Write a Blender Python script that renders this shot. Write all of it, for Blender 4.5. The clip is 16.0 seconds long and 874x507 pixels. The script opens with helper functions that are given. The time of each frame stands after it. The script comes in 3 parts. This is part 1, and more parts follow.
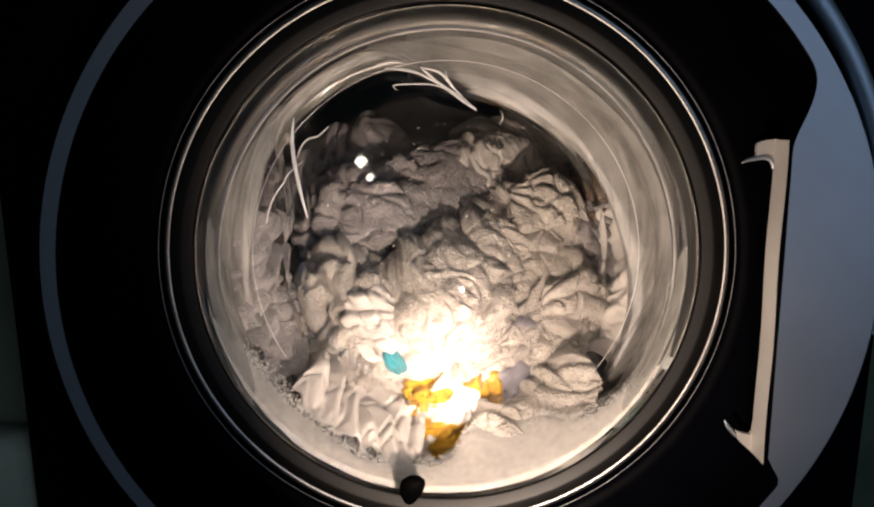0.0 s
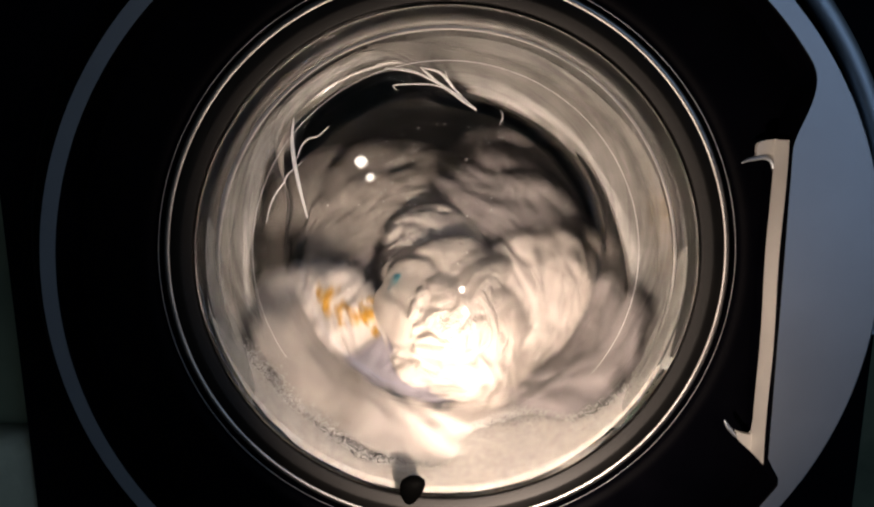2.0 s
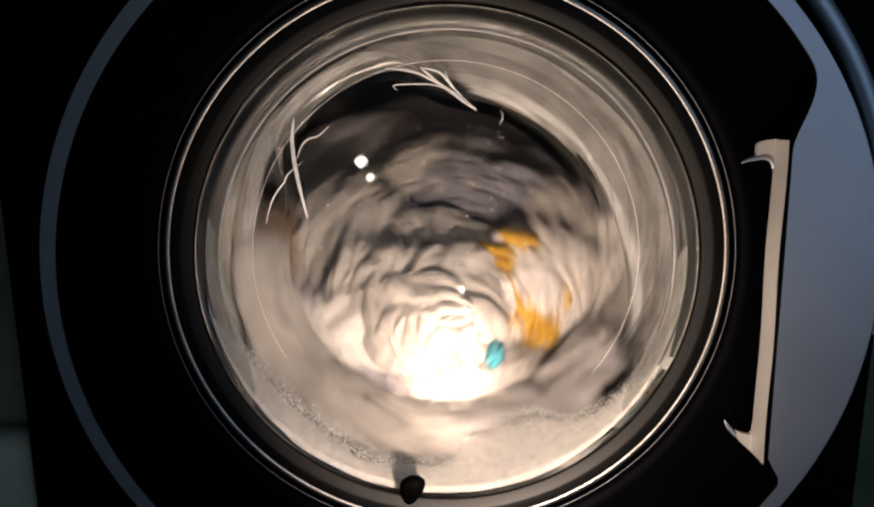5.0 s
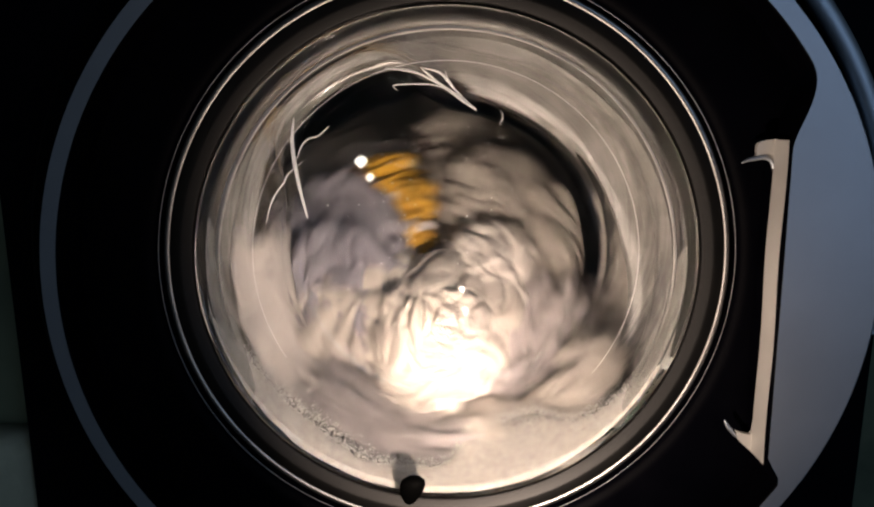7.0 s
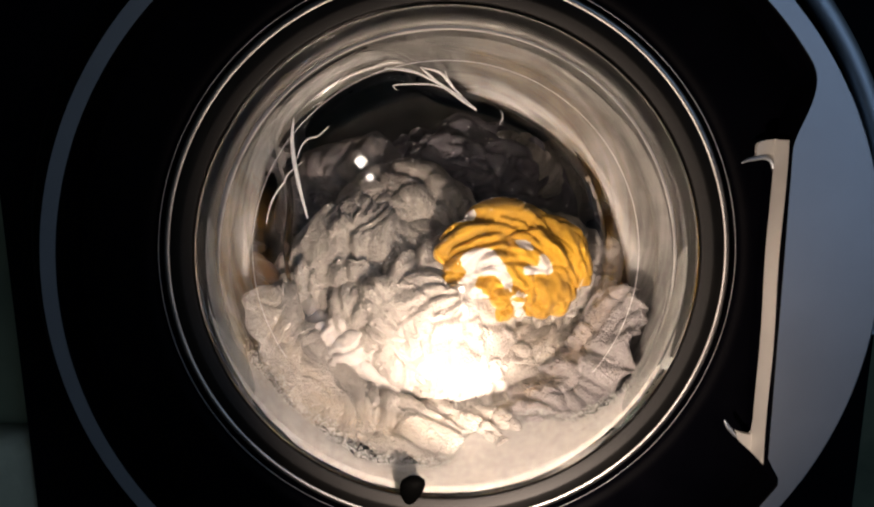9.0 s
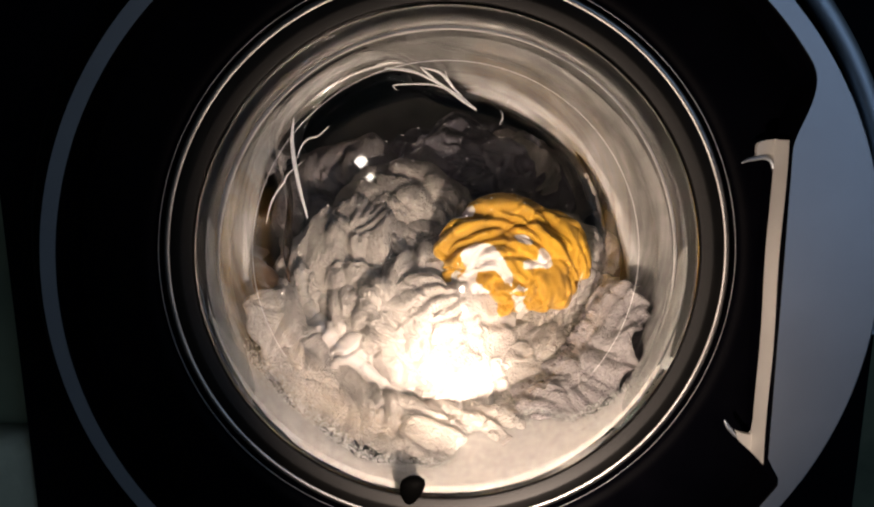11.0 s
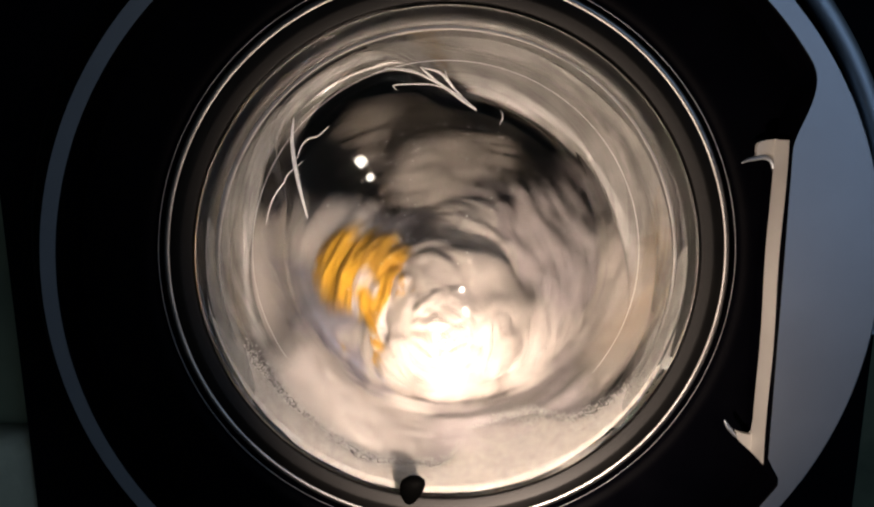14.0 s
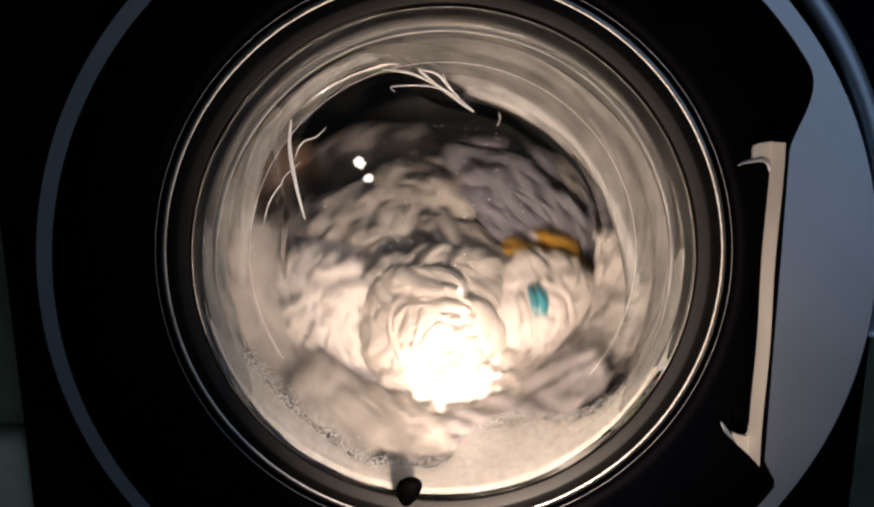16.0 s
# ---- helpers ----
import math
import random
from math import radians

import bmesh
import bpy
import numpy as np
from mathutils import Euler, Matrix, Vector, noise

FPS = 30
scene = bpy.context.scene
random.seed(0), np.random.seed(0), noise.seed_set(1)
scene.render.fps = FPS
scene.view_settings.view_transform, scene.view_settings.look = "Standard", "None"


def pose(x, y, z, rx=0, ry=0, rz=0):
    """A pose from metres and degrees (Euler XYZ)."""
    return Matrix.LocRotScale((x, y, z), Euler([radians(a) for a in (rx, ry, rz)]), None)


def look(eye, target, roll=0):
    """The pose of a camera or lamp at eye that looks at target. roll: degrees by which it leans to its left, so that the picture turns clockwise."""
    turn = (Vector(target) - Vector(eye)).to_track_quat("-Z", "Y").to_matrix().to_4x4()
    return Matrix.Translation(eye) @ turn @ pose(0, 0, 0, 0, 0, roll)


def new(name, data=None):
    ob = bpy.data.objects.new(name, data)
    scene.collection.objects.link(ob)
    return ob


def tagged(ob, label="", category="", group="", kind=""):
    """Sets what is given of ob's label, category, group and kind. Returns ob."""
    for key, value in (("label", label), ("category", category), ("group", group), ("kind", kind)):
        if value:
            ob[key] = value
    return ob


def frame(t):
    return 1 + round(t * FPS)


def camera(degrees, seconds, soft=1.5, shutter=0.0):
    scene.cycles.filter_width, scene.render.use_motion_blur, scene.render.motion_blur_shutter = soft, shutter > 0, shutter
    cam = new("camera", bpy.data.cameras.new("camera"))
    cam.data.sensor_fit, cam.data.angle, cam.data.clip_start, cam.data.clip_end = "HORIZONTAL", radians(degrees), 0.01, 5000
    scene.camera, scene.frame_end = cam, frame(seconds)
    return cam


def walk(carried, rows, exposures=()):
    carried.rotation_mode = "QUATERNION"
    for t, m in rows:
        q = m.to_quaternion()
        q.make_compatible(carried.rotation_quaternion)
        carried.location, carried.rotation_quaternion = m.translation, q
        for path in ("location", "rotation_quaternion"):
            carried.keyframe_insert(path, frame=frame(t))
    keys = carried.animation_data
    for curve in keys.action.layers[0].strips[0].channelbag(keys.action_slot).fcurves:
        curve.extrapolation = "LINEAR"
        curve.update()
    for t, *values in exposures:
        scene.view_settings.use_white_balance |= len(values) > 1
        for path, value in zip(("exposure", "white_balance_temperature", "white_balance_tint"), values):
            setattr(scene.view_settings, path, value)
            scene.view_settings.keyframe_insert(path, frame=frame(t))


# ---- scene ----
H = 0.75                       # height of the door's centre over the floor
EYE = (-0.0057, -0.385, H + 0.085)
AIM = (-0.0057, 0.0, H + 0.0096)
cam = camera(65.0, 16.0, soft=2.1, shutter=0.8)
walk(cam, [(0, look(EYE, AIM)), (15.8, look(EYE, AIM)), (16.0, look((-0.0048, -0.385, H + 0.0856), (-0.0040, 0.0, H + 0.0106), 0.1))])

# ---- light: a phone torch held low before the door, and a dim bluish window behind ----
world = bpy.data.worlds.new("world")
scene.world = world
world.use_nodes = True
world.node_tree.nodes["Background"].inputs[0].default_value = (0.25, 0.40, 0.75, 1)
world.node_tree.nodes["Background"].inputs[1].default_value = 0.02


def torch(name, power, cone, blend, eye, target, radius=0.0022):
    data = bpy.data.lights.new(name, "SPOT")
    data.energy, data.spot_size, data.spot_blend = power, radians(cone), blend
    data.shadow_soft_size, data.color = radius, (1.0, 0.78, 0.635)
    ob = new(name, data)
    ob.matrix_world = look(eye, target)
    return ob


TORCH = (0.022, -0.15, H - 0.100)
torch("torch_beam", 9.5, 25, 0.9, TORCH, (0.003, 0.12, H - 0.104))
torch("torch_spill", 2.95, 80, 1.0, TORCH, (0.000, 0.10, H - 0.085))
torch("torch_halo", 1.88, 136, 1.0, TORCH, (0.095, 0.10, H + 0.030))

# the two small lights of the phone that films, mirrored in the glass
for power, size, place in ((0.05, 0.0068, (-0.1, -0.385, H + 0.013)), (0.03, 0.0048, (-0.090, -0.385, H - 0.005))):
    led = bpy.data.lights.new("phone_light", "POINT")
    led.energy, led.shadow_soft_size, led.color = power, size, (1.0, 0.92, 0.80)
    new("phone_light", led).location = place

win = bpy.data.lights.new("window_light", "AREA")
win.energy, win.size, win.shape, win.size_y, win.color = 6.0, 1.2, "RECTANGLE", 2.0, (0.45, 0.66, 1.0)
win_ob = new("window_light", win)
win_ob.matrix_world = look((1.1, -1.72, H + 0.56), (0.2, 0.0, H + 0.1))


# ---- materials ----
def principled(name, color, rough=0.5, metal=0.0, **more):
    m = bpy.data.materials.new(name)
    m.use_nodes = True
    p = m.node_tree.nodes["Principled BSDF"]
    p.inputs["Base Color"].default_value = (*color, 1)
    p.inputs["Roughness"].default_value = rough
    p.inputs["Metallic"].default_value = metal
    for k, v in more.items():
        p.inputs[k].default_value = v
    return m, m.node_tree, p


def varied(name, color, dark, rough=0.5, metal=0.0, scale=40.0, fine=600.0, bump=0.2, depth=0.001, stretch=(1, 1, 1), **more):
    """Two scales of variation in colour, roughness and relief."""
    m, t, p = principled(name, color, rough, metal, **more)
    n, l = t.nodes, t.links
    co = n.new("ShaderNodeTexCoord")
    mp = n.new("ShaderNodeMapping")
    mp.inputs["Scale"].default_value = stretch
    l.new(co.outputs["Object"], mp.inputs["Vector"])
    big, small = n.new("ShaderNodeTexNoise"), n.new("ShaderNodeTexNoise")
    big.inputs["Scale"].default_value, big.inputs["Detail"].default_value = scale, 5
    small.inputs["Scale"].default_value, small.inputs["Detail"].default_value = fine, 3
    l.new(mp.outputs[0], big.inputs["Vector"])
    l.new(mp.outputs[0], small.inputs["Vector"])
    ramp = n.new("ShaderNodeValToRGB")
    ramp.color_ramp.elements[0].position, ramp.color_ramp.elements[1].position = 0.32, 0.68
    ramp.color_ramp.elements[0].color, ramp.color_ramp.elements[1].color = (*dark, 1), (*color, 1)
    l.new(big.outputs["Fac"], ramp.inputs["Fac"])
    l.new(ramp.outputs["Color"], p.inputs["Base Color"])
    bp = n.new("ShaderNodeBump")
    bp.inputs["Strength"].default_value, bp.inputs["Distance"].default_value = bump, depth
    l.new(small.outputs["Fac"], bp.inputs["Height"])
    l.new(bp.outputs[0], p.inputs["Normal"])
    return m


def glass_material():
    m = bpy.data.materials.new("door_glass")
    m.use_nodes = True
    p = m.node_tree.nodes["Principled BSDF"]
    p.inputs["Base Color"].default_value = (0.97, 0.985, 0.98, 1)
    p.inputs["Transmission Weight"].default_value = 1.0
    p.inputs["Roughness"].default_value = 0.012
    p.inputs["IOR"].default_value = 1.5
    return m


def streaked(name, color, dark):
    """Rubber with wet smears that run round the door's axis."""
    m, t, p = principled(name, color, 0.4)
    n, l = t.nodes, t.links
    co, sep = n.new("ShaderNodeTexCoord"), n.new("ShaderNodeSeparateXYZ")
    l.new(co.outputs["Object"], sep.inputs[0])
    ang, rad = n.new("ShaderNodeMath"), n.new("ShaderNodeVectorMath")
    ang.operation, rad.operation = "ARCTAN2", "LENGTH"
    l.new(sep.outputs["X"], ang.inputs[0])
    l.new(sep.outputs["Z"], ang.inputs[1])
    flat = n.new("ShaderNodeCombineXYZ")
    l.new(sep.outputs["X"], flat.inputs["X"])
    l.new(sep.outputs["Z"], flat.inputs["Z"])
    l.new(flat.outputs[0], rad.inputs[0])
    a2, r2 = n.new("ShaderNodeMath"), n.new("ShaderNodeMath")
    a2.operation = r2.operation = "MULTIPLY"
    a2.inputs[1].default_value, r2.inputs[1].default_value = 1.1, 420.0
    l.new(ang.outputs[0], a2.inputs[0])
    l.new(rad.outputs["Value"], r2.inputs[0])
    ring = n.new("ShaderNodeCombineXYZ")
    l.new(a2.outputs[0], ring.inputs["X"])
    l.new(r2.outputs[0], ring.inputs["Y"])
    smear, blot = n.new("ShaderNodeTexNoise"), n.new("ShaderNodeTexNoise")
    smear.inputs["Scale"].default_value, smear.inputs["Detail"].default_value = 1.0, 4
    blot.inputs["Scale"].default_value, blot.inputs["Detail"].default_value = 55, 5
    l.new(ring.outputs[0], smear.inputs["Vector"])
    l.new(co.outputs["Object"], blot.inputs["Vector"])
    mix = n.new("ShaderNodeMath")
    mix.operation = "MULTIPLY_ADD"
    mix.inputs[1].default_value = 0.45
    l.new(blot.outputs["Fac"], mix.inputs[0])
    half = n.new("ShaderNodeMath")
    half.operation = "MULTIPLY"
    half.inputs[1].default_value = 0.55
    l.new(smear.outputs["Fac"], half.inputs[0])
    l.new(half.outputs[0], mix.inputs[2])
    ramp = n.new("ShaderNodeValToRGB")
    ramp.color_ramp.elements[0].position, ramp.color_ramp.elements[1].position = 0.36, 0.64
    ramp.color_ramp.elements[0].color, ramp.color_ramp.elements[1].color = (*dark, 1), (*color, 1)
    l.new(mix.outputs[0], ramp.inputs["Fac"])
    l.new(ramp.outputs["Color"], p.inputs["Base Color"])
    bp = n.new("ShaderNodeBump")
    bp.inputs["Strength"].default_value, bp.inputs["Distance"].default_value = 0.3, 0.002
    l.new(mix.outputs[0], bp.inputs["Height"])
    l.new(bp.outputs[0], p.inputs["Normal"])
    return m


BLACK = varied("black_gloss_plastic", (0.0016, 0.0016, 0.003), (0.0008, 0.0008, 0.002), 0.45, bump=0.02, **{"Specular IOR Level": 0.018})
BLACK_MATT = varied("black_matt_plastic", (0.004, 0.004, 0.006), (0.002, 0.002, 0.004), 0.55, bump=0.1, **{"Specular IOR Level": 0.03})
SILVER = varied("satin_silver_trim", (0.58, 0.62, 0.68), (0.51, 0.545, 0.60), 0.46, 0.84, scale=15, fine=900, bump=0.03)
DARK_SILVER = varied("dull_silver_ring", (0.32, 0.32, 0.34), (0.24, 0.24, 0.26), 0.42, 0.8, scale=15, fine=900, bump=0.03)
SATIN = varied("satin_grip_wall", (0.72, 0.70, 0.66), (0.64, 0.62, 0.58), 0.40, 0.15, scale=20, fine=900, bump=0.05)
SMOKE = varied("smoky_glass_flange", (0.007, 0.0066, 0.006), (0.004, 0.004, 0.004), 0.4, bump=0.03, **{"Specular IOR Level": 0.14})
CHROME = varied("chrome_edge", (0.48, 0.465, 0.445), (0.32, 0.31, 0.30), 0.38, 1.0, scale=60, bump=0.02)
RUBBER = streaked("wet_grey_rubber", (0.22, 0.212, 0.20), (0.07, 0.067, 0.062))
# the gasket's grey rubber with the front fold's shade put into the colour
SHADED_RUBBER = varied("shaded_grey_rubber", (0.075, 0.072, 0.068), (0.045, 0.043, 0.041), 0.5, scale=25, fine=500, bump=0.1)
STEEL = varied("drum_steel", (0.20, 0.195, 0.19), (0.12, 0.118, 0.115), 0.32, 1.0, scale=30, bump=0.05)
NUB_RUBBER = varied("black_nub_rubber", (0.0012, 0.0012, 0.0012), (0.0008, 0.0008, 0.0008), 0.6, bump=0.1, **{"Specular IOR Level": 0.015})
GLASS = glass_material()
# near white: torch glints put into the colour; also the water specks
GLINT_SPECK = varied("white_glint_and_speck", (0.97, 0.96, 0.95), (0.9, 0.89, 0.88), 0.3, 0.0, scale=80, bump=0.05, **{"Specular IOR Level": 1.0})
# pale colour that paints the highlight along the bowl's bend
DULL_GLINT = varied("dull_glass_highlight", (0.50, 0.485, 0.46), (0.30, 0.29, 0.275), 0.4, 0.3, scale=40, bump=0.05)
WALL = varied("grey_green_wall_paint", (0.27, 0.30, 0.19), (0.15, 0.18, 0.115), 0.8, scale=9, fine=200, bump=0.2)
PALE = varied("pale_wall_paint", (0.62, 0.62, 0.60), (0.52, 0.52, 0.51), 0.8, scale=9, fine=200, bump=0.2)
STONE = varied("pale_stone", (0.60, 0.60, 0.43), (0.28, 0.29, 0.20), 0.7, scale=14, fine=160, bump=0.4)
FLOOR = varied("dark_floor_tile", (0.22, 0.21, 0.20), (0.15, 0.145, 0.14), 0.5, scale=6, fine=150, bump=0.2)


def terry(name, color, dark, fine=540.0, bump=0.9, depth=0.0045, scale=28.0):
    m = varied(name, color, dark, 0.9, scale=scale, fine=fine, bump=bump, depth=depth)
    p = m.node_tree.nodes["Principled BSDF"]
    p.inputs["Sheen Weight"].default_value = 0.15
    return m


GREY_TERRY = terry("grey_terry", (0.46, 0.42, 0.375), (0.29, 0.26, 0.235))
LILAC_TERRY = terry("lilac_grey_terry", (0.34, 0.305, 0.30), (0.22, 0.20, 0.205))
COTTON = terry("pale_grey_cotton", (0.56, 0.52, 0.48), (0.42, 0.385, 0.36), fine=900, bump=0.6, depth=0.002)
DARK_COTTON = terry("slate_cotton", (0.20, 0.188, 0.215), (0.13, 0.122, 0.145), fine=1300, bump=0.5)
BROWN = terry("rust_brown_cotton", (0.22, 0.125, 0.065), (0.11, 0.065, 0.038), fine=1300, bump=0.5)
TEAL = terry("teal_cotton", (0.015, 0.17, 0.21), (0.01, 0.11, 0.14), fine=1300, bump=0.5)
WHITE_COTTON = terry("white_cotton", (0.62, 0.58, 0.56), (0.50, 0.46, 0.44), fine=1500, bump=0.3, depth=0.0008)
YELLOW = terry("mustard_yellow_cotton", (0.44, 0.235, 0.007), (0.28, 0.145, 0.008), fine=1300, bump=0.4, depth=0.0008, scale=20)
FOAM = varied("soap_foam", (0.44, 0.42, 0.395), (0.34, 0.325, 0.30), 0.45, scale=220, fine=1100, bump=0.14, depth=0.0008, **{"Subsurface Weight": 0.5, "Subsurface Radius": (0.01, 0.008, 0.006), "Subsurface Scale": 0.4})
FROTH = varied("soap_froth", (0.60, 0.58, 0.55), (0.48, 0.46, 0.435), 0.35, scale=500, fine=1200, bump=0.15, depth=0.0006, **{"Subsurface Weight": 0.5, "Subsurface Radius": (0.006, 0.005, 0.004), "Subsurface Scale": 0.4})


# ---- mesh helpers ----
def mesh_object(name, verts, faces, material, smooth=True):
    me = bpy.data.meshes.new(name)
    me.from_pydata([tuple(v) for v in verts], [], faces)
    me.materials.append(material)
    if smooth:
        me.polygons.foreach_set("use_smooth", [True] * len(me.polygons))
    me.update()
    return new(name, me)


def part(name, made, material, parent, label="", smooth=True):
    ob = mesh_object(name, made[0], made[1], material, smooth)
    ob.parent = parent
    if label:
        ob["label"] = label
    return ob


def lathe(profile, n=128, a0=0.0, a1=360.0, closed_profile=False, warp=None, sink=0.0):
    """Turns a profile of (radius, depth) about the door's axis (y); the origin is the door's centre."""
    full = abs(a1 - a0) >= 360
    m = n if full else n + 1
    k = len(profile)
    verts, faces = [], []
    for i in range(m):
        a = radians(a0 + (a1 - a0) * i / n)
        for j, (r, y) in enumerate(profile):
            if warp:
                r, y = warp(a, j, r, y)
            verts.append((r * math.cos(a), y, r * math.sin(a) - sink * max(0.0, y)))
    for i in range(n):
        i2 = (i + 1) % m
        for j in range(k if closed_profile else k - 1):
            j2 = (j + 1) % k
            faces.append((i * k + j, i * k + j2, i2 * k + j2, i2 * k + j))
    if not full and closed_profile:
        faces.append(tuple(range(k)))
        faces.append(tuple(n * k + j for j in reversed(range(k))))
    return verts, faces


def box(x0, x1, y0, y1, z0, z1, bevel=0.0):
    bm = bmesh.new()
    bmesh.ops.create_cube(bm, size=1)
    for v in bm.verts:
        v.co = ((x0 + x1) / 2 + v.co.x * (x1 - x0), (y0 + y1) / 2 + v.co.y * (y1 - y0), (z0 + z1) / 2 + v.co.z * (z1 - z0))
    if bevel:
        bmesh.ops.bevel(bm, geom=list(bm.edges), offset=bevel, segments=3, affect="EDGES")
    bm.verts.index_update()
    out = [tuple(v.co) for v in bm.verts], [tuple(v.index for v in f.verts) for f in bm.faces]
    bm.free()
    return out


def fold_profile(points, radius=0.003, steps=4):
    """Rounds the corners of an open profile."""
    out = [points[0]]
    for a, b, c in zip(points, points[1:], points[2:]):
        va, vb, vc = Vector(a), Vector(b), Vector(c)
        d1, d2 = (va - vb), (vc - vb)
        s = min(radius, d1.length * 0.45, d2.length * 0.45)
        p, q = vb + d1.normalized() * s, vb + d2.normalized() * s
        for i in range(steps + 1):
            t = i / steps
            w = p * (1 - t) ** 2 + vb * 2 * t * (1 - t) + q * t * t
            out.append((w.x, w.y))
    out.append(points[-1])
    return out


def tube(way, width, sides=8, steps=8):
    """A tapered round bead along a smooth line."""
    pts = [Vector(p) for p in way]
    line = []
    for i in range(len(pts) - 1):
        a, b, c, d = pts[max(i - 1, 0)], pts[i], pts[i + 1], pts[min(i + 2, len(pts) - 1)]
        for k in range(steps):
            t = k / steps
            line.append(0.5 * ((2 * b) + (c - a) * t + (2 * a - 5 * b + 4 * c - d) * t * t + (3 * b - a - 3 * c + d) * t ** 3))
    line.append(pts[-1])
    verts, faces = [], []
    n = len(line)
    for i, p in enumerate(line):
        d = (line[min(i + 1, n - 1)] - line[max(i - 1, 0)]).normalized()
        u = d.cross(Vector((0, 1, 0))).normalized()
        v = d.cross(u)
        w = width * (0.12 + 0.88 * math.sin(math.pi * (i + 0.5) / n) ** 0.7)
        for k in range(sides):
            q = 2 * math.pi * k / sides
            verts.append(p + (u * math.cos(q) + v * math.sin(q)) * w)
    for i in range(n - 1):
        for k in range(sides):
            k2 = (k + 1) % sides
            faces.append((i * sides + k, i * sides + k2, (i + 1) * sides + k2, (i + 1) * sides + k))
    return verts, faces


def empty(name, m):
    ob = new(name)
    ob.matrix_world = m
    return ob


# ---- the room ----
def room():
    def structure(name, made, material, label):
        ob = mesh_object(name, made[0], made[1], material, smooth=False)
        tagged(ob, label, "", "", "structure")
        return ob
    structure("floor", box(-1.7, 1.7, -2.0, 0.9, -0.1, 0.0), FLOOR, "dark tiled utility room floor in shade")
    structure("ceiling", box(-1.7, 1.7, -2.0, 0.9, 2.4, 2.5), PALE, "plain painted ceiling of the dark room")
    structure("wall_north", box(-1.7, 1.7, 0.8, 0.9, 0.0, 2.4), WALL, "plain grey green wall behind the machine")
    structure("wall_south", box(-1.7, 1.7, -2.0, -1.9, 0.0, 2.4), PALE, "plain pale wall facing the machine")
    structure("wall_east", box(1.6, 1.7, -1.9, 0.8, 0.0, 2.4), WALL, "plain painted wall of the dark room")
    structure("wall_west", box(-1.6, -0.296, 0.105, 0.8, 0.0, 2.4), WALL, "grey green painted wall beside the machine")
    structure("wall_west_far", box(-1.7, -1.6, -1.9, 0.8, 0.0, 2.4), PALE, "plain painted wall of the dark room")
    ledge = mesh_object("stone_ledge", *box(-1.5, -0.296, 0.048, 0.102, 0.0, H - 0.139, 0.006), STONE)
    tagged(ledge, "pale stained stone ledge beside the washing machine", "ledge")


# ---- the washing machine ----
RING = (0.0065, -0.0048)          # centre of the outer trim ring against the door's centre (x, z)


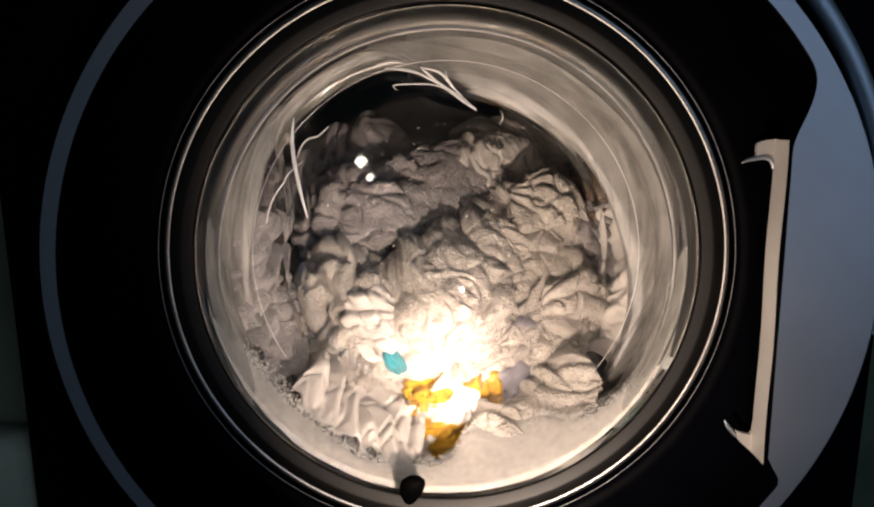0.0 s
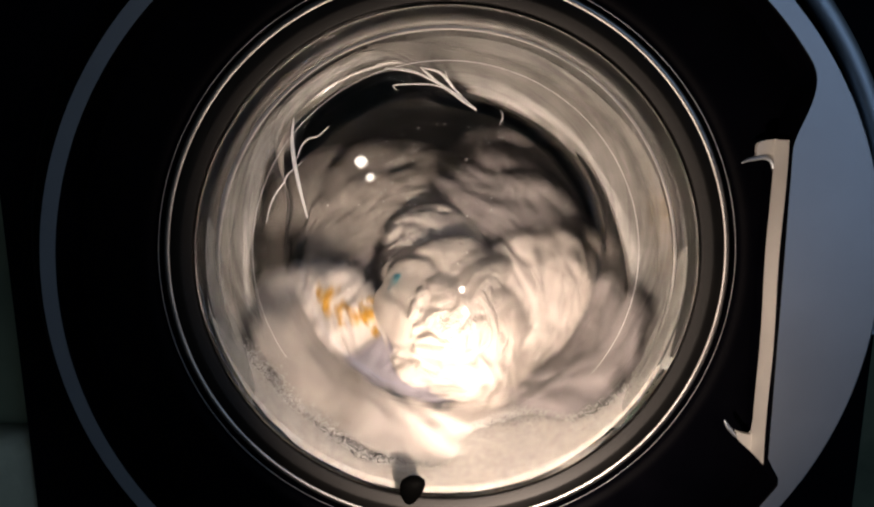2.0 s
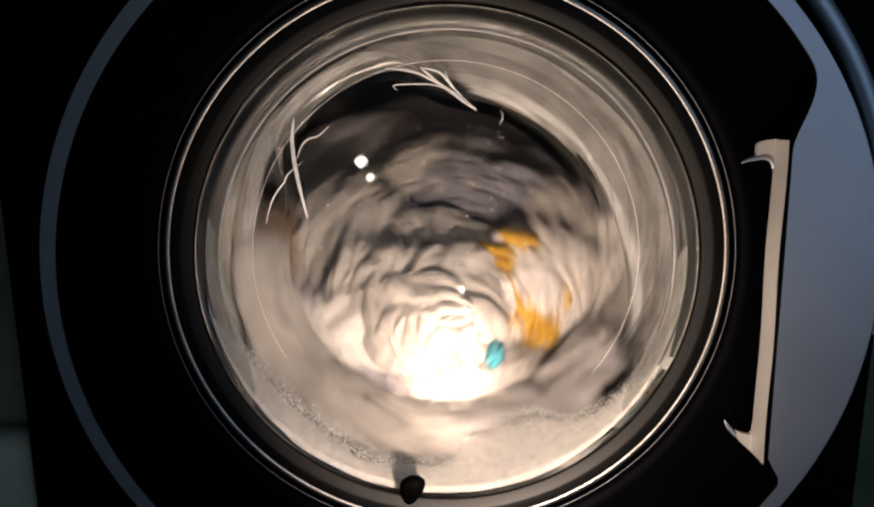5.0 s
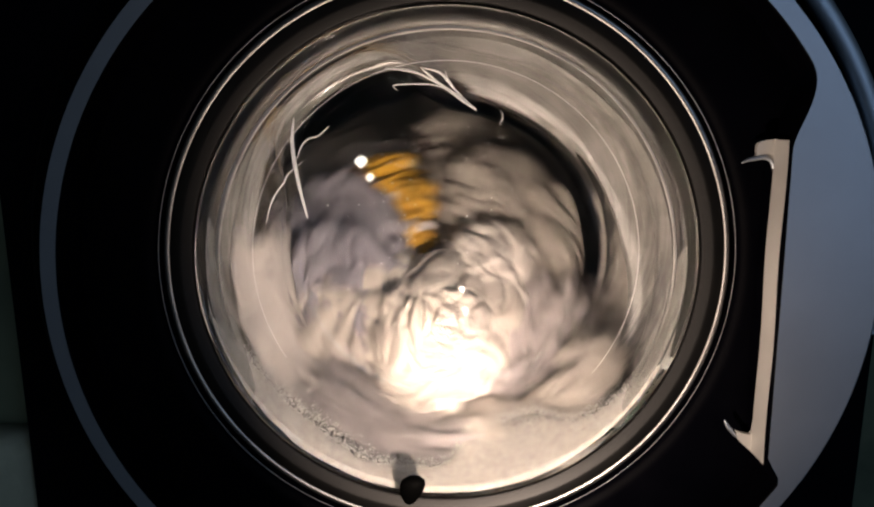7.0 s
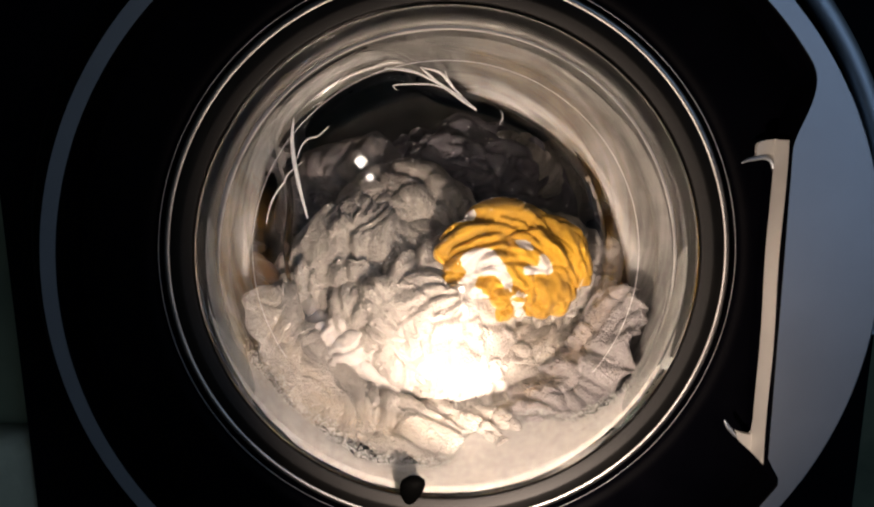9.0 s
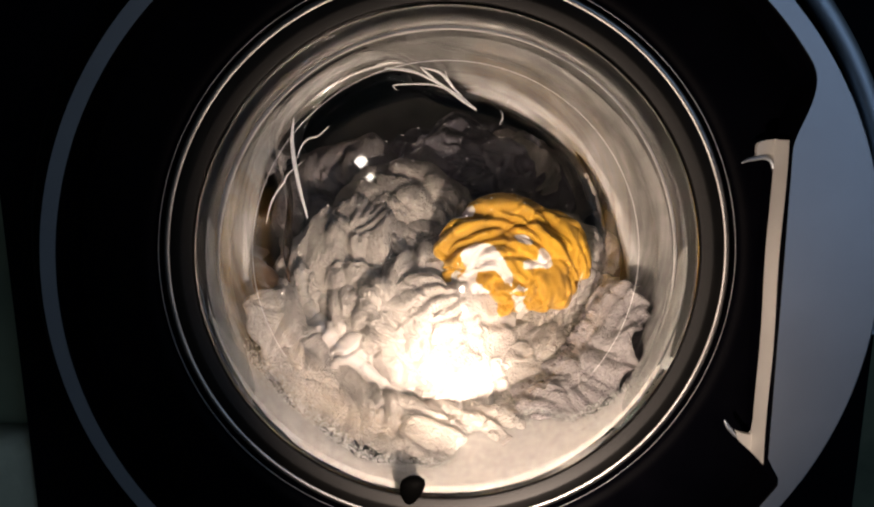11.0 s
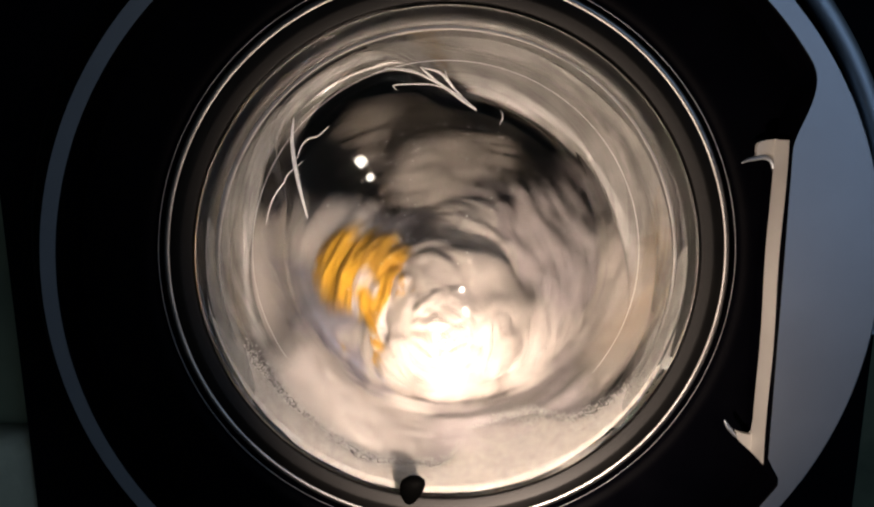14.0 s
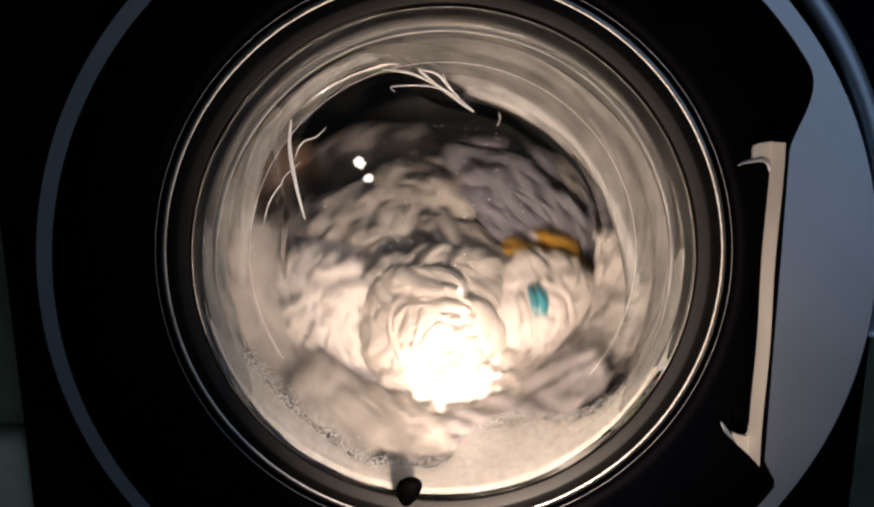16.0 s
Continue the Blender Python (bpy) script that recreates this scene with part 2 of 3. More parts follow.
def machine():
    wm = empty("washing_machine", Matrix.Translation((0, 0, H)))
    tagged(wm, "black front-loading washing machine with a round glass door", "washing machine")

    # front panel with a round opening
    n = 128
    verts, faces = [], []
    for y in (0.06, 0.09):
        for i in range(n):
            a = 2 * math.pi * i / n
            verts.append((0.2 * math.cos(a), y, 0.2 * math.sin(a)))
        for i in range(n):
            a = 2 * math.pi * i / n
            c, s = math.cos(a), math.sin(a)
            k = min(0.290 / max(abs(c), 1e-6), 0.44 / max(abs(s), 1e-6))
            verts.append((c * k, y, s * k if s * k > -0.44 else -0.44))
    for i in range(n):
        j = (i + 1) % n
        faces += [(i, j, n + j, n + i), (2 * n + i, 3 * n + i, 3 * n + j, 2 * n + j),
                  (n + i, n + j, 3 * n + j, 3 * n + i), (i, 2 * n + i, 2 * n + j, j)]
    part("front_panel", (verts, faces), BLACK_MATT, wm, smooth=False)
    part("cabinet", box(-0.290, -0.280, 0.09, 0.66, -0.7, 0.44), BLACK_MATT, wm, "black side panel")
    part("cabinet", box(0.280, 0.290, 0.09, 0.66, -0.7, 0.44), BLACK_MATT, wm, "black side panel")
    part("top_panel", box(-0.294, 0.294, 0.055, 0.665, 0.44, 0.46, 0.004), BLACK_MATT, wm)
    part("back_panel", box(-0.280, 0.280, 0.65, 0.66, -0.7, 0.44), BLACK_MATT, wm)
    part("plinth", box(-0.290, 0.290, 0.06, 0.09, -0.7, -0.441, 0.003), BLACK_MATT, wm)
    part("corner_clip", box(-0.30, -0.279, 0.045, 0.075, -0.235, -0.205, 0.006), BLACK, wm, "small black plastic corner clip")
    for sx in (-1, 1):
        for y in (0.14, 0.6):
            foot = lathe([(0.0, 0.0), (0.022, 0.0), (0.022, 0.03), (0.012, 0.05), (0.0, 0.05)], 24)
            vs = [(v[0] + sx * 0.24, v[2] + y, -0.75 + v[1]) for v in foot[0]]
            part("foot", (vs, foot[1]), BLACK, wm)

    # door: black annular plate
    prof = fold_profile([(0.236, 0.055), (0.236, -0.004), (0.222, -0.012), (0.20, -0.008), (0.172, -0.002), (0.1665, 0.002), (0.1665, 0.014), (0.1565, 0.019), (0.1565, 0.030), (0.20, 0.055), (0.236, 0.055)], 0.004)
    door = part("door", lathe(prof, 160), BLACK, wm, "glossy black round door")
    bez = [(0.250 + 0.007 * math.cos(a), 0.035 + 0.02 * math.sin(a)) for a in [2 * math.pi * i / 14 for i in range(14)]]
    bezel = lathe(bez, 160, closed_profile=True)
    part("bezel_ring", ([(v[0] + RING[0], v[1], v[2] + RING[1]) for v in bezel[0]], bezel[1]), BLACK, wm, "glossy black outer bezel ring")

    arc = [(0.2430 + 0.0060 * math.cos(a), 0.001 + 0.004 * math.sin(a)) for a in [2 * math.pi * i / 16 for i in range(16)]]
    rim = lathe(arc, 90, -8.0, 88.0, closed_profile=True)
    part("outer_trim", ([(v[0] * 1.015 + RING[0], v[1], v[2] * 0.992 + RING[1]) for v in rim[0]], rim[1]), SILVER, wm, "narrow satin silver arc outside the door")

    # silver trim ring that widens into the grip
    cx, cz = RING
    verts, faces = [], []
    n = 360
    r_out, front, back = 0.2184, -0.034, -0.004

    def smooth(a, b, x):
        t = max(0.0, min(1.0, (x - a) / (b - a)))
        return t * t * (3 - 2 * t)

    def r_in(deg):
        base = r_out - 0.0098 - 0.0022 * smooth(-120, 60, -abs(deg))
        if abs(deg) < 60:
            c, s = math.cos(radians(deg)), math.sin(radians(deg))
            # straight grip edge, leaning a little
            x0, lean = 0.1665, -0.018
            r = x0 / (c - lean * s)
            k = 1 - smooth(GRIP_LO[0], GRIP_LO[1], -deg) if deg < 0 else 1 - smooth(GRIP_HI[0], GRIP_HI[1], deg)
            return base * (1 - k) + min(r, base) * k
        return base
    for i in range(n):
        deg = i - 180 + 0.5
        a = radians(deg)
        ri = r_in(deg)
        c, s = math.cos(a), math.sin(a)
        b = 0.0006
        for r, y in ((ri, back), (ri, front + b), (ri + b, front), (r_out - 2 * b, front), (r_out, front + 2 * b), (r_out, back)):
            verts.append((cx + r * c * 1.015, y, cz + r * s * 0.992))
    k = 6
    for i in range(n):
        j = (i + 1) % n
        for q in range(k):
            faces.append((i * k + q, i * k + (q + 1) % k, j * k + (q + 1) % k, j * k + q))
    ring = part("trim_ring", (verts, faces), SILVER, door, "satin silver ring widening into the grip")
    ring.data.materials.append(BLACK)
    for i in range(n):
        deg = i - 180 + 0.5
        ring.data.polygons[i * k].material_index = 1
        ring.data.polygons[i * k + 1].material_index = 1
        if deg < -31 or deg > 28:
            ring.data.polygons[i * k + 3].material_index = 1
            ring.data.polygons[i * k + 4].material_index = 1
    m = ring.modifiers.new("edge", "EDGE_SPLIT")
    m.split_angle = radians(35)

    # bright inner wall of the grip
    vs, fs = [], []
    for i in range(41):
        z = -0.1045 + 0.179 * i / 40
        x = cx + (0.1665 - 0.018 * (z - cz)) * 1.015 - 0.0008
        for y in (-0.0318, -0.028, -0.023, -0.0165):
            vs.append((x - 0.0004 * math.sin(i * 0.3), y, z))
    for i in range(40):
        for k in range(3):
            fs.append((i * 4 + k, i * 4 + k + 1, i * 4 + k + 5, i * 4 + k + 4))
    part("grip_wall", (vs, fs), SATIN, door, "satin silver inner wall of the grip")

    # flat tabs at both ends of the grip wall
    for edge in (((0.1748, 0.0748), (0.1669, 0.0737), (0.1650, 0.0728), (0.1645, 0.0711), (0.1645, 0.0649), (0.1702, 0.0646), (0.1724, 0.0637), (0.1738, 0.0616), (0.1748, 0.0563)),
                 ((0.1768, -0.0860), (0.1764, -0.0915), (0.1752, -0.0937), (0.1706, -0.0930), (0.1669, -0.0913), (0.1669, -0.0951), (0.1705, -0.0993), (0.1785, -0.1062))):
        n = len(edge)
        vs = [(x, -0.0165, z) for x, z in edge] + [(x, -0.0140, z) for x, z in edge]
        fs = [tuple(range(n)), tuple(range(2 * n - 1, n - 1, -1))] + [(i, n + i, n + (i + 1) % n, (i + 1) % n) for i in range(n)]
        part("grip_tab", (vs, fs), SATIN, door, "satin silver end tab of the grip", smooth=False)

    # bright curled lips of the grip recess
    for width, way in ((0.0013, ((0.1575, -0.0150, 0.0620), (0.1604, -0.0155, 0.0635), (0.1641, -0.0160, 0.0644), (0.1688, -0.0165, 0.0650), (0.1726, -0.0165, 0.0629), (0.1745, -0.0165, 0.0576))),
                       (0.0012, ((0.1601, -0.0150, -0.0852), (0.1620, -0.0155, -0.0887), (0.1645, -0.0160, -0.0921), (0.1675, -0.0165, -0.0956)))):
        part("grip_lip", tube(way, width), SILVER, door, "curled silver lip of the grip")

    # chrome rim lines round the glass
    for r, w, y in ((0.1655, 0.0003, 0.0005), (0.1618, 0.0021, 0.0045)):
        pr = [(r + w * math.cos(t), y + w * math.sin(t)) for t in [2 * math.pi * i / 10 for i in range(10)]]
        part("rim_ring", lathe(pr, 160, closed_profile=True), CHROME if w > 0.001 else DARK_SILVER, door, "thin bright chrome rim" if w > 0.001 else "hair-thin dull silver rim")

    # black inner frame that covers the flange of the glass
    cover = fold_profile([(0.1605, 0.0055), (0.1600, 0.0025), (0.1545, 0.0034), (0.1484, 0.0066), (0.1477, 0.0076)], 0.001)
    part("inner_frame", lathe(cover, 160), SMOKE, door, "smoky black inner ring over the edge of the glass")

    # glass bowl
    def lobe(a, j, r, y):
        d = (math.degrees(a) - 125 + 180) % 360 - 180
        if r < 0.134 and y > 0.03:
            f = math.exp(-(d / 28.0) ** 4)
            r *= 1 + 0.33 * f * min(1.0, (y - 0.03) / 0.05)
        return r, y
    inner = fold_profile([(0.1492, 0.0074), (0.1405, 0.0165), (0.1112, 0.094), (0.1035, 0.1005), (0.05, 0.1015), (0.0, 0.1015)], 0.006, 6)
    outer = fold_profile([(0.1532, 0.0108), (0.1445, 0.0200), (0.1160, 0.0975), (0.1065, 0.1055), (0.05, 0.1065), (0.0, 0.1065)], 0.006, 6)
    bowl = part("glass_bowl", lathe(inner[::-1] + outer, 192, warp=lobe, sink=0.1), GLASS, door, "clear wet glass door bowl")
    bowl.visible_shadow = False
    bowl.data.update()

    # near-white beads that stand in for torch reflections in the moulded glass
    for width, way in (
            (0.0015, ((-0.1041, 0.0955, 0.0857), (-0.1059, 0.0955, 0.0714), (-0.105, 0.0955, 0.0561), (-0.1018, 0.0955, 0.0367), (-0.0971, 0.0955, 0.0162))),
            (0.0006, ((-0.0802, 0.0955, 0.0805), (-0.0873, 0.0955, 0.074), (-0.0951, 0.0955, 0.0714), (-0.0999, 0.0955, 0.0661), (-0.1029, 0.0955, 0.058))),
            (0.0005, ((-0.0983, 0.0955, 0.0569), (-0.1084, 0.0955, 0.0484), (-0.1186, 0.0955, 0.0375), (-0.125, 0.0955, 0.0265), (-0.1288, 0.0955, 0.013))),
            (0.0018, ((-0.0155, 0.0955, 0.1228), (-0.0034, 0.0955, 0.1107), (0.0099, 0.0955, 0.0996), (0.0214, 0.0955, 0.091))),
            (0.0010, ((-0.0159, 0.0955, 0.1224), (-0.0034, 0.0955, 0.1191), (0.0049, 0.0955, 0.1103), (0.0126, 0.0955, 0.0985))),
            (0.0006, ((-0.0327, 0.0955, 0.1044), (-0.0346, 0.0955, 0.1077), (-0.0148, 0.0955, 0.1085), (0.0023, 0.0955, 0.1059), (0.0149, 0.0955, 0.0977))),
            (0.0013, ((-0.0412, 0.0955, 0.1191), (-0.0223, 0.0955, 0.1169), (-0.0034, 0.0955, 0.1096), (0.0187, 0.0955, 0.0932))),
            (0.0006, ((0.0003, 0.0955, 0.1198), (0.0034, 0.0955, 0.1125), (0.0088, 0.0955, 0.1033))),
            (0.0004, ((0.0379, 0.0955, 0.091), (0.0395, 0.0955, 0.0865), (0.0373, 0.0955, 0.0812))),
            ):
        part("painted_glint", tube(way, width), GLINT_SPECK, bowl, "white bead painted as a torch reflection in the glass")
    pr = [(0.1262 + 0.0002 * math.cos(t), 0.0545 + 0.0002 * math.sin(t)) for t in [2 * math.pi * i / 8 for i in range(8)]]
    part("mould_line", lathe(pr, 150, -38.0, 212.0, closed_profile=True, sink=0.1), GLINT_SPECK, bowl, "fine bright line in the glass")

    # painted highlight bead where the wall of the bowl begins, thickest on the hinge side
    bead_r, bead_y = 0.1384, 0.0215

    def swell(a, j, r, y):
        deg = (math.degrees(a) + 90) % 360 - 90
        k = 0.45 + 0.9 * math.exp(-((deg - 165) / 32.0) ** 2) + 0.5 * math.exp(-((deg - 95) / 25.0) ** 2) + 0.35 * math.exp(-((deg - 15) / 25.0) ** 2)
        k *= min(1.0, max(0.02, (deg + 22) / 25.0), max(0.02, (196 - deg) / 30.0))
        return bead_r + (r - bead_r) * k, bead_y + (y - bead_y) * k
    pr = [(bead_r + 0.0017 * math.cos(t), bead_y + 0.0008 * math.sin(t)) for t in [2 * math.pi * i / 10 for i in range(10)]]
    part("shoulder_highlight", lathe(pr, 180, -21.0, 195.0, closed_profile=True, warp=swell, sink=0.1), DULL_GLINT, bowl, "dull painted highlight round the bend of the glass")
    rng = random.Random(9)
    vs, fs = [], []
    for i in range(420):
        x, z = rng.gauss(-0.02, 0.05), rng.gauss(0.045, 0.04)
        if math.hypot(x, z + 0.01) > 0.096:
            continue
        r = min(0.0008, 0.00014 + rng.expovariate(1 / 0.00012))
        cap = lathe([(r * math.sin(q), 0.1017 - r * 0.6 * math.cos(q)) for q in [radians(90 * k / 4) for k in range(5)]], 10)
        base = len(vs)
        vs += [(v[0] + x, v[1], v[2] * rng.uniform(1, 1.2) + z) for v in cap[0]]
        fs += [tuple(base + k for k in f) for f in cap[1]]
    drops = part("water_drops", (vs, fs), GLINT_SPECK, bowl, "fine dried water specks on the glass")
    drops.visible_shadow = False
    drops["kind"] = "stuff"

    # rubber gasket; the shade on its front lip is painted as darker rubber
    lip = fold_profile([(0.205, 0.062), (0.172, 0.058), (0.162, 0.038), (0.1555, 0.0325), (0.1490, 0.0300), (0.1470, 0.0345), (0.1475, 0.046)], 0.005)
    g = fold_profile([(0.1475, 0.046), (0.160, 0.056), (0.161, 0.066), (0.149, 0.076), (0.150, 0.084), (0.158, 0.094), (0.152, 0.106), (0.1445, 0.108), (0.1435, 0.113), (0.149, 0.117), (0.175, 0.118)], 0.005)

    def wave(a, j, r, y):
        d = (math.degrees(a) - 122 + 180) % 360 - 180
        r += 0.016 * math.exp(-(d / 32.0) ** 4) * min(1.0, max(0.0, (y - 0.06) / 0.03))
        # squeezed inward on the handle's upper side
        d = (math.degrees(a) - 46 + 180) % 360 - 180
        r -= 0.0125 * math.exp(-(d / 48.0) ** 4) * min(1.0, max(0.0, (y - 0.085) / 0.02))
        return r + 0.0012 * math.sin(5 * a + j * 0.3), y + 0.001 * math.sin(3 * a + 1)
    gasket = part("gasket", lathe(g, 128, warp=wave, sink=0.24), RUBBER, wm, "folded grey rubber door gasket")
    part("gasket_lip", lathe(lip, 128, sink=0.24), SHADED_RUBBER, gasket, "front lip of the rubber gasket with its shade painted in")

    # drum, with lifters and rows of holes
    drum = part("drum", lathe(fold_profile([(0.176, 0.036), (0.182, 0.028), (0.222, 0.030), (0.236, 0.042), (0.236, 0.33), (0.22, 0.35), (0.06, 0.355), (0.0, 0.34)], 0.008), 128), STEEL, wm, "perforated stainless steel drum")
    drum_hole = lathe([(0.0, 0.0), (0.0022, 0.0004), (0.003, 0.0016)], 8)
    hv, hf = [], []
    for i in range(40):
        for j in range(9):
            a = 2 * math.pi * (i + 0.5 * (j % 2)) / 40
            y0 = 0.06 + 0.03 * j
            base = len(hv)
            rr = 0.2345
            for v in drum_hole[0]:
                # disc faces the axis
                hv.append(((rr - v[1]) * math.cos(a) - v[0] * math.sin(a), y0 + v[2], (rr - v[1]) * math.sin(a) + v[0] * math.cos(a)))
            hf += [tuple(base + q for q in f) for f in drum_hole[1]]
    holes = part("hole_pattern", (hv, hf), BLACK_MATT, drum)
    holes["kind"] = "stuff"
    for i in range(3):
        a0 = 120 * i + 20
        vs, fs = [], []
        for s in range(13):
            y = 0.05 + 0.27 * s / 12
            for q in range(9):
                t = q / 8
                ang = radians(a0 + (t - 0.5) * 18)
                r = 0.237 - 0.045 * math.sin(math.pi * t) ** 1.4 * min(1, 4 * (s + 0.3) / 12, 4 * (12.3 - s) / 12)
                vs.append((r * math.cos(ang), y, r * math.sin(ang)))
        for s in range(12):
            for q in range(8):
                fs.append((s * 9 + q, s * 9 + q + 1, (s + 1) * 9 + q + 1, (s + 1) * 9 + q))
        part("lifter", (vs, fs), STEEL, drum)

    # small dark rubber drop at the foot of the glass
    vs, fs = lathe([(0.0, 0.0078), (0.0036, 0.0074), (0.0062, 0.0052), (0.0070, 0.0018), (0.0062, -0.003), (0.0042, -0.0075), (0.0022, -0.0105), (0.0, -0.0112)], 24)
    part("rubber_nub", ([(v[0] * 1.15 + NUB[0] + 0.16 * v[1], v[2] * 0.7 + NUB[1], v[1] + NUB[2]) for v in vs], fs), NUB_RUBBER, door, "small black drop-shaped rubber nub")
    return wm, drum


GRIP_LO, GRIP_HI = (29.5, 32.5), (24.5, 35.0)
NUB = (-0.0212, 0.0055, -0.1400)


# ---- suds ----
def foam():
    vs, fs = [], []
    na, nr = 320, 60
    a0, a1 = -172.0, -16.0

    def reach(deg):
        # how far back along the glass the suds reach
        low = 0.042 - 0.008 * math.exp(-((deg + 113) / 9.0) ** 2)
        up = 1 / (1 + math.exp(-(deg + 86) / 1.8)) / (1 + math.exp((deg + 56) / 2.6))
        y = low + 0.042 * up
        y = 0.0177 + (y - 0.0177) * min(1.0, max(0.0, (deg + 168) / 22.0)) ** 0.8 * min(1.0, max(0.0, (-24 - deg) / 24.0)) ** 0.8
        return y

    def wall(y):
        return 0.1462 - 0.0212 * (y - 0.02) / 0.077 if y > 0.02 else 0.1462 + 0.946 * (0.02 - y)
    for layer in (0, 1):
        for i in range(na + 1):
            deg = a0 + (a1 - a0) * i / na
            a = radians(deg)
            ye = reach(deg) + 0.003 * noise.noise((deg * 0.25, 3.0, 0.0)) + 0.0022 * noise.noise((deg * 0.9, 7.0, 0.0))
            for j in range(nr + 1):
                t = j / nr
                start = 0.0186 - 0.0012 * min(1.0, (deg - a0) / 45.0, (a1 - deg) / 50.0) ** 1.5
                y = start + (max(ye, start + 0.0004) - start) * t
                r = wall(y)
                p = Vector((r * math.cos(a), y, r * math.sin(a) - 0.1 * y))
                d = 0.0004 * noise.noise(p * 90) + 0.0003 * abs(noise.noise(p * 420)) + 0.004 * t ** 10
                grow = d + layer * (0.0015 + 0.008 * math.sin(math.pi * min(t * 0.98 + 0.01, 1)))
                fade = min(1.0, (deg - a0) / 30.0, (a1 - deg) / 30.0)
                vs.append(p + Vector((math.cos(a), 0.25, math.sin(a))) * grow * fade)
    m = (na + 1) * (nr + 1)
    for i in range(na):
        for j in range(nr):
            q = i * (nr + 1) + j
            fs.append((q, q + 1, q + nr + 2, q + nr + 1))
            fs.append((m + q, m + q + nr + 1, m + q + nr + 2, m + q + 1))
    ob = mesh_object("soap_foam", vs, fs, FOAM)
    ob.location = (0, 0, H)
    tagged(ob, "cream white soap suds lying behind the glass", "foam", "", "stuff")

    # single bubbles along the edge
    bm = bmesh.new()
    bmesh.ops.create_icosphere(bm, subdivisions=2, radius=1)
    sv = [v.co.copy() for v in bm.verts]
    bm.verts.index_update()
    sf = [tuple(v.index for v in f.verts) for f in bm.faces]
    bm.free()
    rng = random.Random(5)
    vs, fs = [], []
    for i in range(420):
        deg = rng.uniform(-162, -26)
        a = radians(deg)
        size = min(0.0013, 0.0003 + rng.expovariate(1 / 0.00035))
        y = max(0.018, reach(deg) + rng.gauss(-0.0005, 0.0035))
        r = wall(y) + 0.001 + rng.uniform(0, 0.002)
        base = len(vs)
        vs += [(r * math.cos(a) + v.x * size, y + v.y * size, r * math.sin(a) - 0.1 * y + v.z * size) for v in sv]
        fs += [tuple(base + q for q in f) for f in sf]
    # clear bubbles scattered through the suds
    for i in range(260):
        deg = rng.gauss(-62, 11)
        a = radians(deg)
        size = min(0.0013, 0.00035 + rng.expovariate(1 / 0.0003))
        y = max(0.03, reach(deg) - abs(rng.gauss(0.0, 0.014)))
        r = wall(y) + size * 0.1
        base = len(vs)
        vs += [(r * math.cos(a) + v.x * size, y + v.y * size, r * math.sin(a) - 0.1 * y + v.z * size) for v in sv]
        fs += [tuple(base + q for q in f) for f in sf]
    tv, tf = [], []
    for i in range(5200):
        deg = rng.uniform(-160, -30)
        a = radians(deg)
        size = min(0.0009, 0.0002 + rng.expovariate(1 / 0.00014)) * (1.0 if deg < -100 else 0.7)
        y = max(0.018, reach(deg) + rng.gauss(-0.001, 0.0035) if deg > -110 else reach(deg) + rng.gauss(0.001, 0.0055))
        r = wall(y) + size * 0.95 + 0.0003
        base = len(tv)
        tv += [(r * math.cos(a) + v.x * size, y + v.y * size, r * math.sin(a) - 0.1 * y + v.z * size) for v in sv]
        tf += [tuple(base + q for q in f) for f in sf]
    froth = mesh_object("foam_froth", tv, tf, FROTH)
    froth.location = (0, 0, H)
    tagged(froth, "fine frothy edge of the soap suds", "foam", "", "stuff")
    ob = mesh_object("soap_bubbles", vs, fs, BUBBLE)
    ob.location = (0, 0, H)
    ob.visible_shadow = False
    tagged(ob, "small clear soap bubbles along the edge of the suds", "bubbles", "", "stuff")

    # thin film of suds that clings to both sides of the glass above the foam
    vs, fs = [], []
    for b0, b1 in ((-192.0, -146.0), (-40.0, 5.0)):
        base = len(vs)
        for i in range(81):
            deg = b0 + (b1 - b0) * i / 80
            taper = min(1.0, i / 18, (80 - i) / 18) ** 0.7
            far = 0.0196 + taper * 0.0145 + taper * 0.004 * noise.noise((deg * 0.12, 1.0, 0.0)) + 0.0015 * noise.noise((deg * 0.6, 4.0, 0.0))
            for j in range(13):
                y = 0.0195 + (far - 0.0195) * j / 12
                a, r = radians(deg), wall(y) - 0.0004 + 0.0003 * noise.noise((deg, y * 300, 0.0))
                vs.append((r * math.cos(a), y, r * math.sin(a) - 0.1 * y))
        for i in range(80):
            for j in range(12):
                q = base + i * 13 + j
                fs.append((q, q + 1, q + 14, q + 13))
    ob = mesh_object("foam_film", vs, fs, FILM)
    ob.location = (0, 0, H)
    ob.modifiers.new("thickness", "SOLIDIFY").thickness = 0.0003
    tagged(ob, "thin patchy film of suds clinging to the glass", "foam", "", "stuff")


